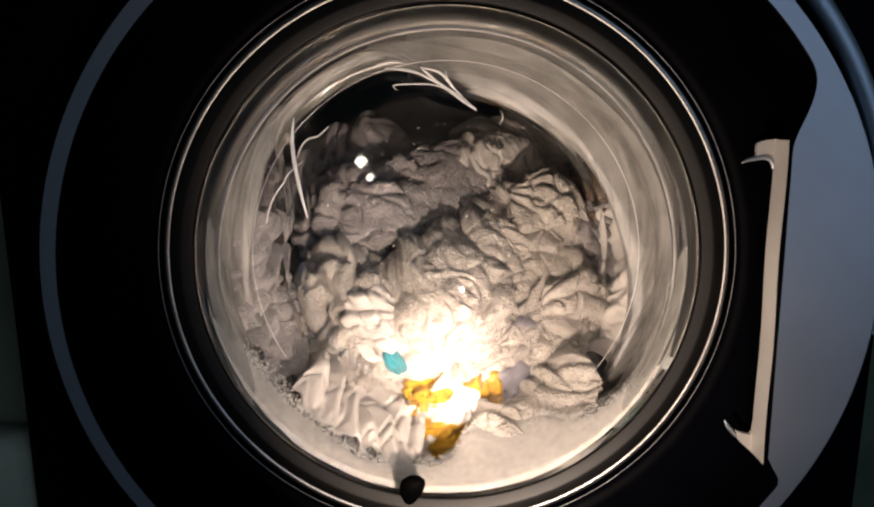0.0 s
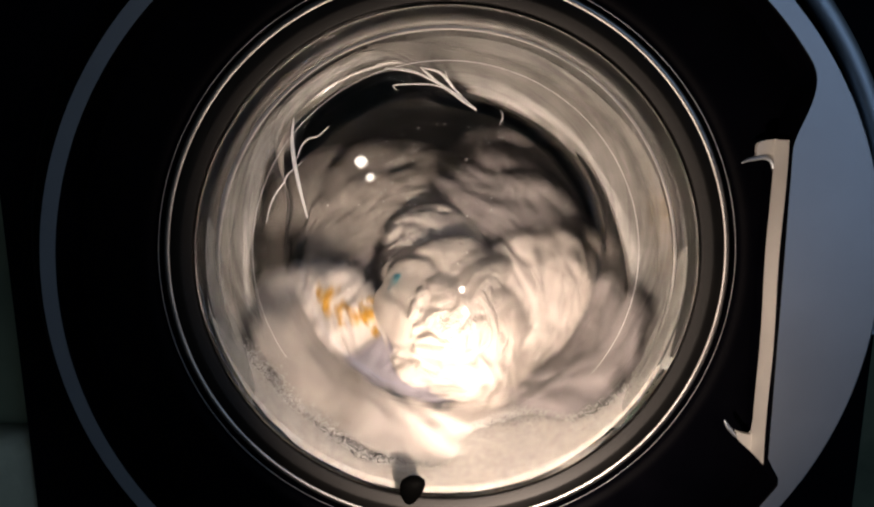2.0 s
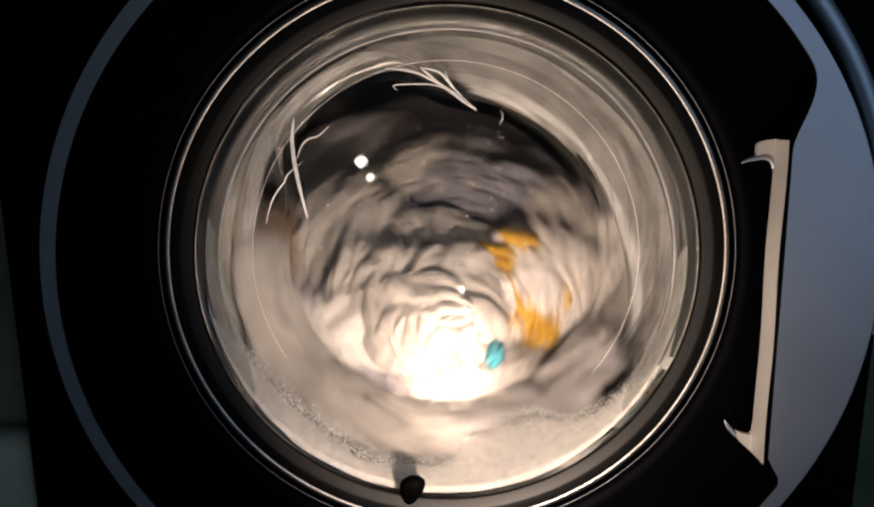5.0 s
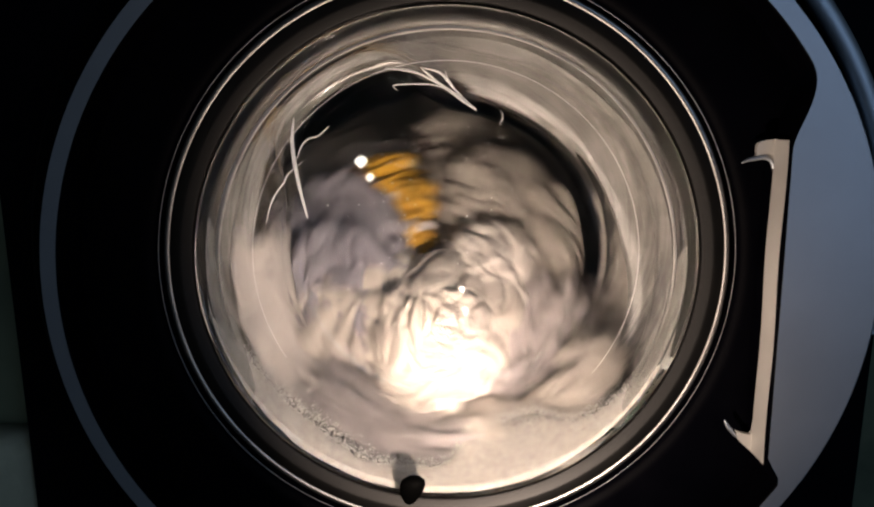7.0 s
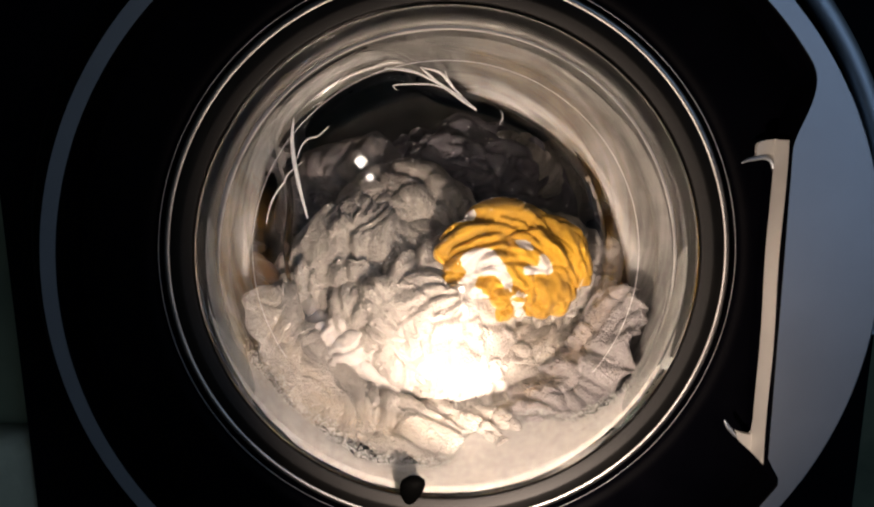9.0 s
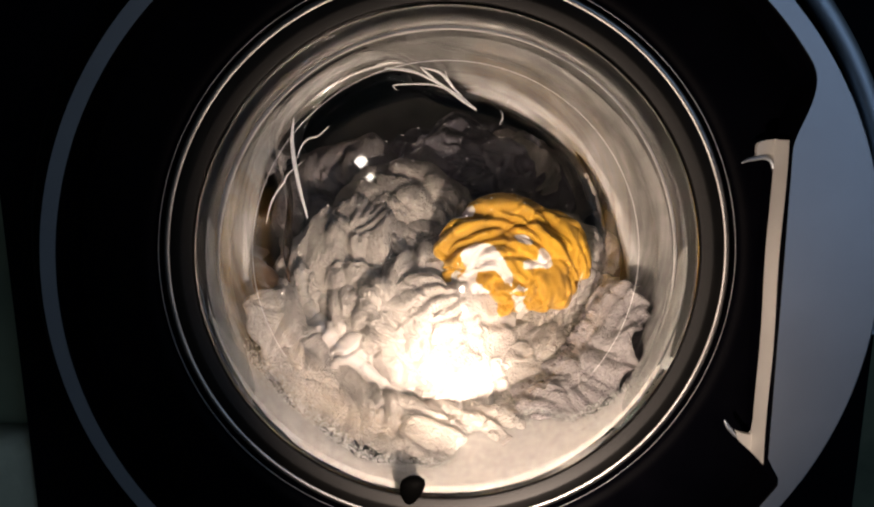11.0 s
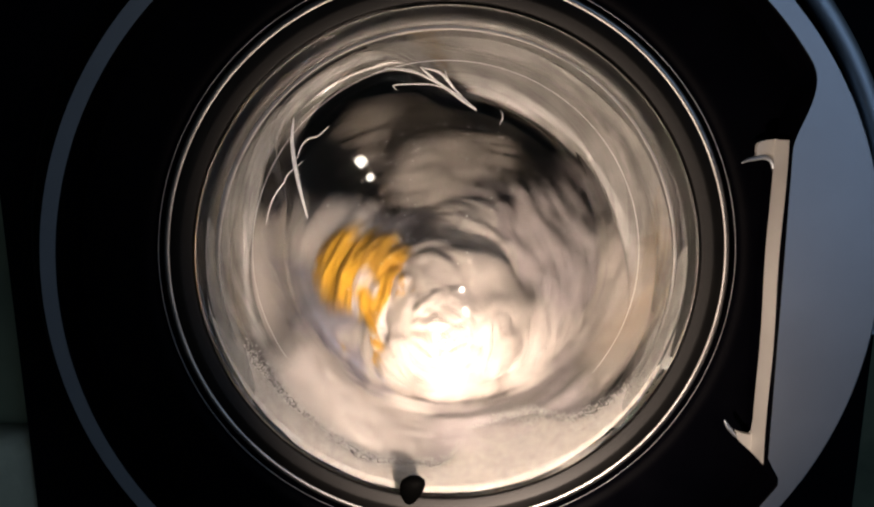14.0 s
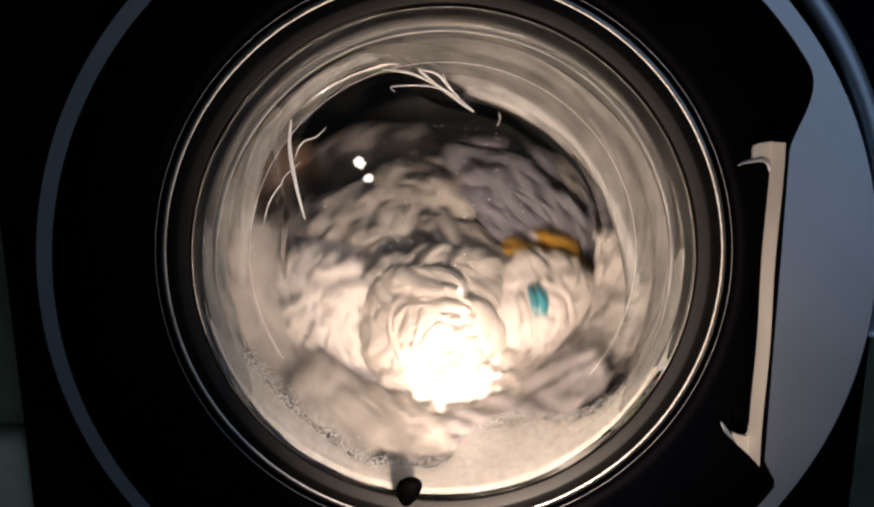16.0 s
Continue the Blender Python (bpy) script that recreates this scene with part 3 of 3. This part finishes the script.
def patchy_film():
    m = varied("suds_film", (0.46, 0.45, 0.42), (0.34, 0.33, 0.31), 0.5, scale=90, fine=700, bump=0.1)
    t = m.node_tree
    blot, ramp = t.nodes.new("ShaderNodeTexNoise"), t.nodes.new("ShaderNodeMapRange")
    blot.inputs["Scale"].default_value, blot.inputs["Detail"].default_value = 70, 6
    ramp.inputs["From Min"].default_value, ramp.inputs["From Max"].default_value = 0.3, 0.7
    ramp.inputs["To Min"].default_value, ramp.inputs["To Max"].default_value = 0.12, 0.5
    t.links.new(blot.outputs["Fac"], ramp.inputs["Value"])
    t.links.new(ramp.outputs[0], t.nodes["Principled BSDF"].inputs["Alpha"])
    return m


FILM = patchy_film()
BUBBLE = principled("bubble_film", (0.9, 0.9, 0.9), 0.05, 0.0, **{"Transmission Weight": 1.0, "IOR": 1.15})[0]


# ---- laundry ----
def ico(sub):
    bm = bmesh.new()
    bmesh.ops.create_icosphere(bm, subdivisions=sub, radius=1)
    bm.verts.index_update()
    out = [v.co.copy() for v in bm.verts], [tuple(v.index for v in f.verts) for f in bm.faces]
    bm.free()
    return out


ICO = {}


def crumpled(name, material, size, seed, freq=22.0, amp=0.023, stretch=0.36, angle=0.0, sub=6, flaps=2):
    """A wad of wet cloth: rounded folds with sharp creases between them."""
    if sub not in ICO:
        ICO[sub] = ico(sub)
    pts, faces = ICO[sub]
    off = Vector((seed * 7.31, seed * 3.17, seed * 5.77))

    def lifted(v, gain, power):
        return min(1.0, abs(v) * gain) ** power

    def shape(u):
        p = Vector((u.x * size[0], u.y * size[1], u.z * size[2]))
        w = Vector((noise.noise(p * 13 + off), noise.noise(p * 13 + off * 2), noise.noise(p * 13 - off))) * 0.020
        w += Vector((noise.noise(p * 45 + off), noise.noise(p * 45 + off * 2), noise.noise(p * 45 - off))) * 0.0035
        q = p + w
        # the folds run along one way that wanders over the cloth
        way = radians(angle) + 1.4 * noise.noise(p * 9 + off * 0.6)
        across, along = q.x * math.cos(way) + q.z * math.sin(way), -q.x * math.sin(way) + q.z * math.cos(way)
        low = noise.noise(p * 10 + off)
        gathered = min(1.0, max(0.0, 0.5 + 1.7 * noise.noise(q * 17 + off * 1.9)))
        fold = lifted(noise.noise(Vector((across * freq * 1.8, q.y * 12, along * freq * stretch * 0.75)) + off), 2.2, 0.75)
        fine = lifted(noise.noise(Vector((across * freq * 4.2, q.y * 30, along * freq * 1.2)) - off), 2.2, 0.85)
        n1 = noise.noise(q * freq * 0.75 + off * 2.3)
        n2 = noise.noise(Vector((along * freq * 1.5, q.y * 20, across * freq * 0.6)) + off * 3.1)
        crease = 0.8 * math.exp(-(n1 / 0.05) ** 2) + 0.45 * math.exp(-(n2 / 0.045) ** 2) * gathered
        h = amp * (0.55 * low + 0.58 * fold * (0.3 + 0.7 * gathered) + 0.24 * fine * (0.3 + 0.7 * gathered) - 0.5 * crease - 0.12)
        nrm = Vector((u.x / size[0], u.y / size[1], u.z / size[2])).normalized()
        return p + nrm * h
    ob = mesh_object(name, [shape(u) for u in pts], faces, material)
    for f in range(flaps):
        # loose pleated flaps of the same cloth
        rng = random.Random(seed * 10 + f)
        u0 = Vector((rng.uniform(-0.75, 0.75), -1, rng.uniform(-0.75, 0.75))).normalized()
        t1 = u0.orthogonal().normalized()
        t2 = u0.cross(t1)
        size_f, pleats, phase = rng.uniform(0.45, 0.75), rng.uniform(6.5, 10.0), rng.uniform(0, 6)
        knot = Vector((math.cos(phase), math.sin(phase))) * rng.uniform(0.5, 1.1)
        kx, kz = rng.uniform(-0.35, 0.35), rng.uniform(-0.35, 0.35)
        ni, nj = 30, 120
        vs, fs = [], []
        for layer in (0, 1):
            for i in range(ni + 1):
                for j in range(nj):
                    th = 2 * math.pi * j / nj
                    w = Vector((math.cos(th), math.sin(th), seed + f * 3.0))
                    edge = i / ni
                    rho = size_f * edge * (1 + 0.45 * noise.noise(w * 1.3) + 0.12 * noise.noise(w * 5))
                    x, y2 = rho * math.cos(th) + kx * (1 - edge), rho * math.sin(th) + kz * (1 - edge)
                    u = (u0 + t1 * x + t2 * y2).normalized()
                    p = Vector((u.x * size[0], u.y * size[1], u.z * size[2]))
                    nrm = Vector((u.x / size[0], u.y / size[1], u.z / size[2])).normalized()
                    q = p * 40 + off
                    fx, fy = x - knot.x, y2 - knot.y
                    fan = math.atan2(fx * knot.y - fy * knot.x, -(fx * knot.x + fy * knot.y))
                    pleat = abs(math.sin(pleats * fan + phase + 2.2 * noise.noise(p * 24 + off) + 0.8 * noise.noise(p * 60))) ** 0.65
                    crease = math.exp(-(noise.noise(p * 44 + off * 1.3) / 0.07) ** 2)
                    h = amp * 0.36 + 0.0078 * pleat + 0.006 * noise.noise(q * 0.6) + 0.003 * abs(noise.noise(q * 2.3)) - 0.0045 * crease - 0.007 * edge ** 5
                    vs.append(p + nrm * (h - 0.0016 * layer))
        m = (ni + 1) * nj
        for i in range(ni):
            for j in range(nj):
                a, b = i * nj + j, i * nj + (j + 1) % nj
                fs.append((a, b, b + nj, a + nj))
                fs.append((m + a, m + a + nj, m + b + nj, m + b))
        for j in range(nj):
            a, b = ni * nj + j, ni * nj + (j + 1) % nj
            fs.append((a, b, m + b, m + a))
        part("flap", (vs, fs), material, ob)
        brim = [Vector(vs[ni * nj + j]) for j in range(0, nj, 2)]
        part("hem", tube(brim + brim[:1], 0.0012, 6, 2), material, ob, "stitched hem")
    return ob


def laundry():
    """Wads of wet washing; each entry: thing, polar place in the plug, depth, turn."""
    out = []

    def put(name, label, material, size, r, ang, y, seed, cat="towel", **k):
        ob = crumpled(name, material, size, seed, **k)
        tagged(ob, label, cat, "laundry in the drum")
        out.append((ob, r, ang, y))
        return ob
    put("bath_towel", "crumpled wet grey terry towel in the drum", GREY_TERRY, (0.075, 0.034, 0.062), 0.012, 200, 0.150, 1, angle=20)
    put("bath_towel", "crumpled wet grey terry towel in the drum", GREY_TERRY, (0.070, 0.036, 0.058), 0.084, 112, 0.160, 2, angle=70)
    put("hand_towel", "bunched wet grey terry hand towel", GREY_TERRY, (0.066, 0.034, 0.060), 0.093, 150, 0.153, 3, angle=-30)
    put("bed_sheet", "pale grey wet cotton sheet in tight folds", COTTON, (0.070, 0.034, 0.060), 0.094, 210, 0.151, 4, "sheet", freq=30, amp=0.012, stretch=0.25, angle=40)
    put("hand_towel", "bunched wet grey terry hand towel", LILAC_TERRY, (0.064, 0.034, 0.062), 0.094, 268, 0.152, 5, angle=100)
    put("bath_towel", "crumpled wet grey terry towel in the drum", GREY_TERRY, (0.068, 0.036, 0.058), 0.094, 325, 0.154, 6, angle=10)
    put("bed_sheet", "pale grey wet cotton sheet in tight folds", COTTON, (0.066, 0.032, 0.056), 0.095, 22, 0.158, 7, "sheet", freq=30, amp=0.012, stretch=0.25, angle=-50)
    put("hand_towel", "bunched wet grey terry hand towel", GREY_TERRY, (0.052, 0.032, 0.046), 0.050, 105, 0.152, 14, angle=55)
    put("hand_towel", "bunched wet grey terry hand towel", GREY_TERRY, (0.052, 0.032, 0.044), 0.052, 180, 0.147, 15, angle=-15)
    put("pillow_case", "pale grey wet pillow case twisted among the towels", COTTON, (0.050, 0.030, 0.046), 0.055, 300, 0.146, 16, "pillow case", freq=34, amp=0.013, stretch=0.25, angle=80)
    put("dark_shirt", "dark slate wet cotton shirt behind the towels", DARK_COTTON, (0.100, 0.034, 0.070), 0.102, 74, 0.158, 8, "shirt", freq=22)
    put("grey_shirt", "lilac grey wet cotton shirt behind the towels", LILAC_TERRY, (0.120, 0.045, 0.110), 0.05, 240, 0.210, 9, "shirt", freq=14)
    for k, (mat, seed) in enumerate(((GREY_TERRY, 21), (LILAC_TERRY, 22), (GREY_TERRY, 23), (LILAC_TERRY, 24), (GREY_TERRY, 25))):
        put("bath_towel", "wet grey towel packed deep in the drum", mat, (0.080, 0.040, 0.066), 0.122, 55 + 72 * k, 0.186, seed, angle=40 * k, flaps=1)
    put("bath_towel", "crumpled wet grey terry towel in the drum", GREY_TERRY, (0.066, 0.036, 0.058), 0.098, 297, 0.160, 26, angle=-20)
    put("brown_cloth", "rust brown wet cloth at the edge of the wash", BROWN, (0.020, 0.016, 0.034), 0.166, 172, 0.150, 10, "cloth", flaps=0)
    put("teal_cloth", "small teal cloth peeping from the wash", TEAL, (0.0070, 0.009, 0.014), 0.050, 0, 0.128, 11, "cloth", amp=0.008, freq=40, sub=5, flaps=0)
    return out


def glass_wall(y):
    return 0.1445 - 0.0270 * (y - 0.02) / 0.077


def draped(name, label, material, seed, span=56.0):
    """A length of washing squeezed round the glass bowl; the origin lies on the bowl's axis."""
    off = Vector((seed * 4.7, seed * 2.9, seed * 6.1))
    na, ny = 110, 64
    vs, fs = [], []
    for layer in (0, 1):
        for i in range(na + 1):
            u = 2.0 * i / na - 1
            ragged = 0.010 * noise.noise((u * 2.2, seed, 1.0)) + 0.004 * noise.noise((u * 7, seed, 2.0))
            for j in range(ny + 1):
                v = j / ny
                y = 0.064 + ragged + 0.014 * u ** 4 + v * 0.086
                a = radians(span * 0.5 * u * (1 + 0.12 * noise.noise((v * 3, seed, 4.0))))
                q = Vector((a * 0.13, y, 0.0)) + off
                q += Vector((noise.noise(q * 18), noise.noise(q * 18 + off), 0)) * 0.016
                lean = q.x * 0.8 + q.y * 0.5
                fold = min(1.0, abs(noise.noise(Vector((lean * 62, (q.y * 0.8 - q.x * 0.5) * 16, seed)))) * 2.2) ** 0.75
                crease = math.exp(-(noise.noise(q * 34) / 0.06) ** 2)
                sag = 0.010 * (1 - fold) + 0.004 * crease + 0.006 * (0.5 + noise.noise(q * 14))
                edge = min(1.0, 6 * v, 5 * (1 - abs(u))) ** 0.5
                r = glass_wall(min(y, 0.100)) + 0.0022 + sag + (1 - edge) * 0.004
                if layer:
                    r += 0.0012 + 0.004 * edge
                vs.append((r * math.sin(a), y, -r * math.cos(a)))
    m = (na + 1) * (ny + 1)
    for i in range(na):
        for j in range(ny):
            q = i * (ny + 1) + j
            fs.append((q, q + 1, q + ny + 2, q + ny + 1))
            fs.append((m + q, m + q + ny + 1, m + q + ny + 2, m + q + 1))
    rim = [i * (ny + 1) for i in range(na + 1)] + [na * (ny + 1) + j for j in range(1, ny + 1)] + [i * (ny + 1) + ny for i in range(na - 1, -1, -1)] + [j for j in range(ny - 1, 0, -1)]
    for a, b in zip(rim, rim[1:] + rim[:1]):
        fs.append((a, b, m + b, m + a))
    ob = mesh_object(name, vs, fs, material)
    return tagged(ob, label, "towel", "laundry in the drum")


def drapes():
    kinds = ((GREY_TERRY, "grey"), (LILAC_TERRY, "lilac grey"), (COTTON, "pale grey"), (GREY_TERRY, "grey"), (COTTON, "pale grey"), (LILAC_TERRY, "lilac grey"), (GREY_TERRY, "grey"))
    return [(draped("face_towel", "wet %s towel squeezed round the glass bowl" % word, mat, 30 + k, 43.0 if k in (2, 3) else 56.0), 360.0 * k / 7 + (-4 if k == 2 else 4 if k == 3 else 0)) for k, (mat, word) in enumerate(kinds)]


def yellow_towel():
    """Mustard cloth fanned in long curved folds about a knot, with white patches."""
    root = empty("yellow_shirt", Matrix())
    tagged(root, "mustard yellow and white wet shirt in fanned folds", "shirt", "laundry in the drum")
    pts, faces = ico(6)
    verts = []
    for u in pts:
        a = math.atan2(u.z, u.x)
        rho = math.hypot(u.x, u.z)
        sx = 0.061
        p = Vector((u.x * sx, u.y * 0.030, u.z * 0.046))
        # folds run outward from a knot at the lower side
        kx, kz = p.x + 0.008, p.z + 0.030
        fan = math.atan2(kz, kx)
        d = math.hypot(kx, kz)
        wob = 0.5 * noise.noise(p * 24) + 0.15 * noise.noise(p * 70)
        fold = min(1.0, abs(noise.noise(Vector((d * 78 + wob * 0.9, fan * 1.1, p.y * 12)) + p * 9)) * 2.4) ** 0.7
        fine = min(1.0, abs(noise.noise(Vector((fan * 1.5, d * 120, 2.0)) + p * 18)) * 2.2) ** 0.8
        n1 = noise.noise(Vector((fan * 1.3, d * 60, 5.0)) + p * 14)
        n2 = noise.noise(p * 60)
        crease = 0.008 * math.exp(-(n1 / 0.05) ** 2) + 0.003 * math.exp(-(n2 / 0.07) ** 2)
        h = -crease + 0.0135 * fold + 0.0036 * fine + 0.012 * noise.noise(p * 20) - 0.006
        nrm = (Vector((u.x / sx, u.y / 0.03, u.z / 0.046)).normalized() * 0.5 + Vector((0, -0.7 if u.y < 0.2 else 0.3, 0)))
        verts.append(p + nrm * h * (0.45 + 0.55 * min(1, rho * 1.2)))
    body = part("body", (verts, faces), YELLOW, root)
    # white panels of the print
    body.data.materials.append(WHITE_COTTON)
    for f in body.data.polygons:
        c = f.center
        fan, d = math.atan2(c.z + 0.030, c.x + 0.008), math.hypot(c.x + 0.008, c.z + 0.030)
        white = 0.9 * noise.noise(Vector((d * 46, fan * 1.5, 3.3)) + c * 14)
        white += 0.75 * math.exp(-((c.x + 0.031) / 0.019) ** 2 - ((c.z + 0.011) / 0.018) ** 2)
        white += 0.30 * math.exp(-((c.x - 0.018) / 0.030) ** 2 - ((c.z - 0.004) / 0.016) ** 2)
        if c.y < 0.005 and white > 0.31:
            f.material_index = 1
    return root


# turn of the wash in degrees, as the yellow shirt shows it; clockwise falls
TURN = [(0, -90), (0.4, -90), (0.6, -108), (0.8, -148), (1.0, -190), (1.2, -226), (1.4, -315), (1.6, -403), (1.8, -470), (2.0, -530), (2.2, -572),
        (2.4, -606), (2.6, -690), (2.8, -764), (3.0, -832), (3.2, -892), (3.4, -930), (3.6, -964), (3.8, -1050), (4.0, -1118), (4.2, -1181),
        (4.5, -1268), (4.8, -1358), (5.1, -1450), (5.4, -1543), (5.7, -1640), (6.0, -1740), (6.3, -1839), (6.5, -1907), (6.7, -1961), (6.9, -2010), (7.1, -2066),
        (7.3, -2134), (7.5, -2209), (7.7, -2278), (7.9, -2333), (8.1, -2370), (8.3, -2414), (8.4, -2436), (8.5, -2458), (8.6, -2477), (8.7, -2482), (8.8, -2483),
        (13.4, -2480), (13.5, -2472), (13.6, -2454), (13.7, -2446), (13.8, -2437), (13.9, -2404), (14.0, -2360), (14.1, -2325), (14.2, -2290),
        (14.4, -2205), (14.6, -2160), (14.8, -2124), (15.0, -2083), (15.2, -2012), (15.5, -1915), (15.8, -1820), (16.0, -1785)]
CENTRE = (-0.001, 0.153, H - 0.079)
LEAN = 11.0


def turn_at(t):
    ts, vs = zip(*TURN)
    return float(np.interp(t, ts, vs))


def times():
    moving = [0.0, 0.35] + [round(0.4 + 0.1 * i, 2) for i in range(85)] + [9.2, 11.3, 13.3] + [round(13.4 + 0.1 * i, 2) for i in range(27)]
    return sorted(set(moving))


def curve_at(t, rows):
    ts, vs = zip(*rows)
    return float(np.interp(t, ts, vs))


def plug(t, r, ang, y, spin, tip=0.0):
    """A place in the wash: polar about its axis, which leans back at the top."""
    a = radians(ang)
    up = max(0.0, r * math.sin(a) / 0.09)
    y += 0.028 * up + 0.055 * up * up
    r *= 1 + 0.16 * up
    lean = Matrix.Translation(CENTRE) @ Matrix.Rotation(radians(-LEAN), 4, "X")
    return lean @ pose(r * math.cos(a), y - 0.13, r * math.sin(a), tip, 0, 0) @ Matrix.Rotation(radians(-spin), 4, "Y")


def motions():
    rest = -2483.0
    last = len(WASH) - 1
    for k, (ob, r, ang, y) in enumerate(WASH):
        rows = []
        for t in times():
            th = turn_at(t) - rest
            if k < last:
                drift = 9 * (math.sin(0.4 * turn_at(t) / 57.3 + k * 1.7) - math.sin(0.4 * rest / 57.3 + k * 1.7))
                rr = r * (1 + 0.10 * math.sin(turn_at(t) / 57.3 * 0.5 + k))
                yy = y
            else:
                # the teal cloth trails the yellow shirt and slips behind the towels at rest
                drift = curve_at(t, [(0, -56), (4, -60), (7.2, -33), (9, -45), (13.4, -50), (14.1, -59), (14.25, 0), (14.5, -15), (15, -16), (15.3, 0), (15.5, 5), (16, 0)]) + 37
                rr = curve_at(t, [(0, 0.047), (0.8, 0.063), (2, 0.046), (8, 0.047), (13.5, 0.030), (14.2, 0.018), (14.5, 0.066), (14.7, 0.086), (15, 0.070), (15.3, 0.037), (15.5, 0.045), (16, 0.078)])
                yy = curve_at(t, [(0, 0.117), (1.5, 0.118), (4.2, 0.122), (8, 0.132), (9, 0.150), (13.5, 0.150), (14.0, 0.120), (16, 0.112)])
                ang = 0
            rows.append((t, plug(t, rr, ang + th + drift, yy, th + drift, 9 * math.sin(turn_at(t) / 80 + k))))
        walk(ob, rows)
    rows = []
    for t in times():
        th = turn_at(t)
        r = curve_at(t, [(0, 0.087), (0.6, 0.085), (0.9, 0.098), (1.15, 0.115), (1.35, 0.084), (1.6, 0.072), (2, 0.09), (2.2, 0.11), (2.5, 0.072), (3, 0.073), (3.4, 0.104), (3.7, 0.067), (4.2, 0.072), (6.3, 0.073), (6.7, 0.1), (7.1, 0.085), (7.4, 0.068), (7.8, 0.075), (8.2, 0.098), (8.6, 0.07), (9, 0.0735), (13.5, 0.077), (13.9, 0.06), (14.3, 0.058), (14.5, 0.09), (16, 0.1)])
        y = curve_at(t, [(0, 0.130), (0.6, 0.136), (0.9, 0.150), (1.5, 0.158), (3, 0.160), (4.2, 0.153), (6.3, 0.153), (6.9, 0.134), (7.2, 0.126), (7.6, 0.144), (8.1, 0.142), (8.4, 0.114), (8.7, 0.099), (13.6, 0.099), (13.9, 0.138), (14.2, 0.152), (14.6, 0.158), (16, 0.175)])
        lift = curve_at(t, [(0, 0), (7.5, 0), (8.6, 5), (13.5, 6), (14.2, 0), (16, 0)])
        rows.append((t, plug(t, r, th + lift, y, th - rest)))
    walk(SHIRT, rows)
    for ob, ang in DRAPES:
        rows = []
        for t in times():
            a = ang + turn_at(t) - rest
            # they are squeezed forward round the lower half of the bowl and fall back above it
            high = -math.cos(radians(a))
            back = 0.165 * min(1.0, max(0.0, (high + 0.45) / 0.75)) ** 1.2
            rows.append((t, pose(0, 0, H, -5.7) @ pose(0, back, 0) @ Matrix.Rotation(radians(-a), 4, "Y") @ pose(0, 0, -0.42 * back)))
        walk(ob, rows)
    rows = [(t, pose(0, 0.105, -0.036, -10) @ pose(0, 0, 0, 0, -(turn_at(t) - rest), 0)) for t in times()]
    walk(DRUM, rows)


room()
MACHINE, DRUM = machine()
foam()
WASH = laundry()
DRAPES = drapes()
SHIRT = yellow_towel()
motions()
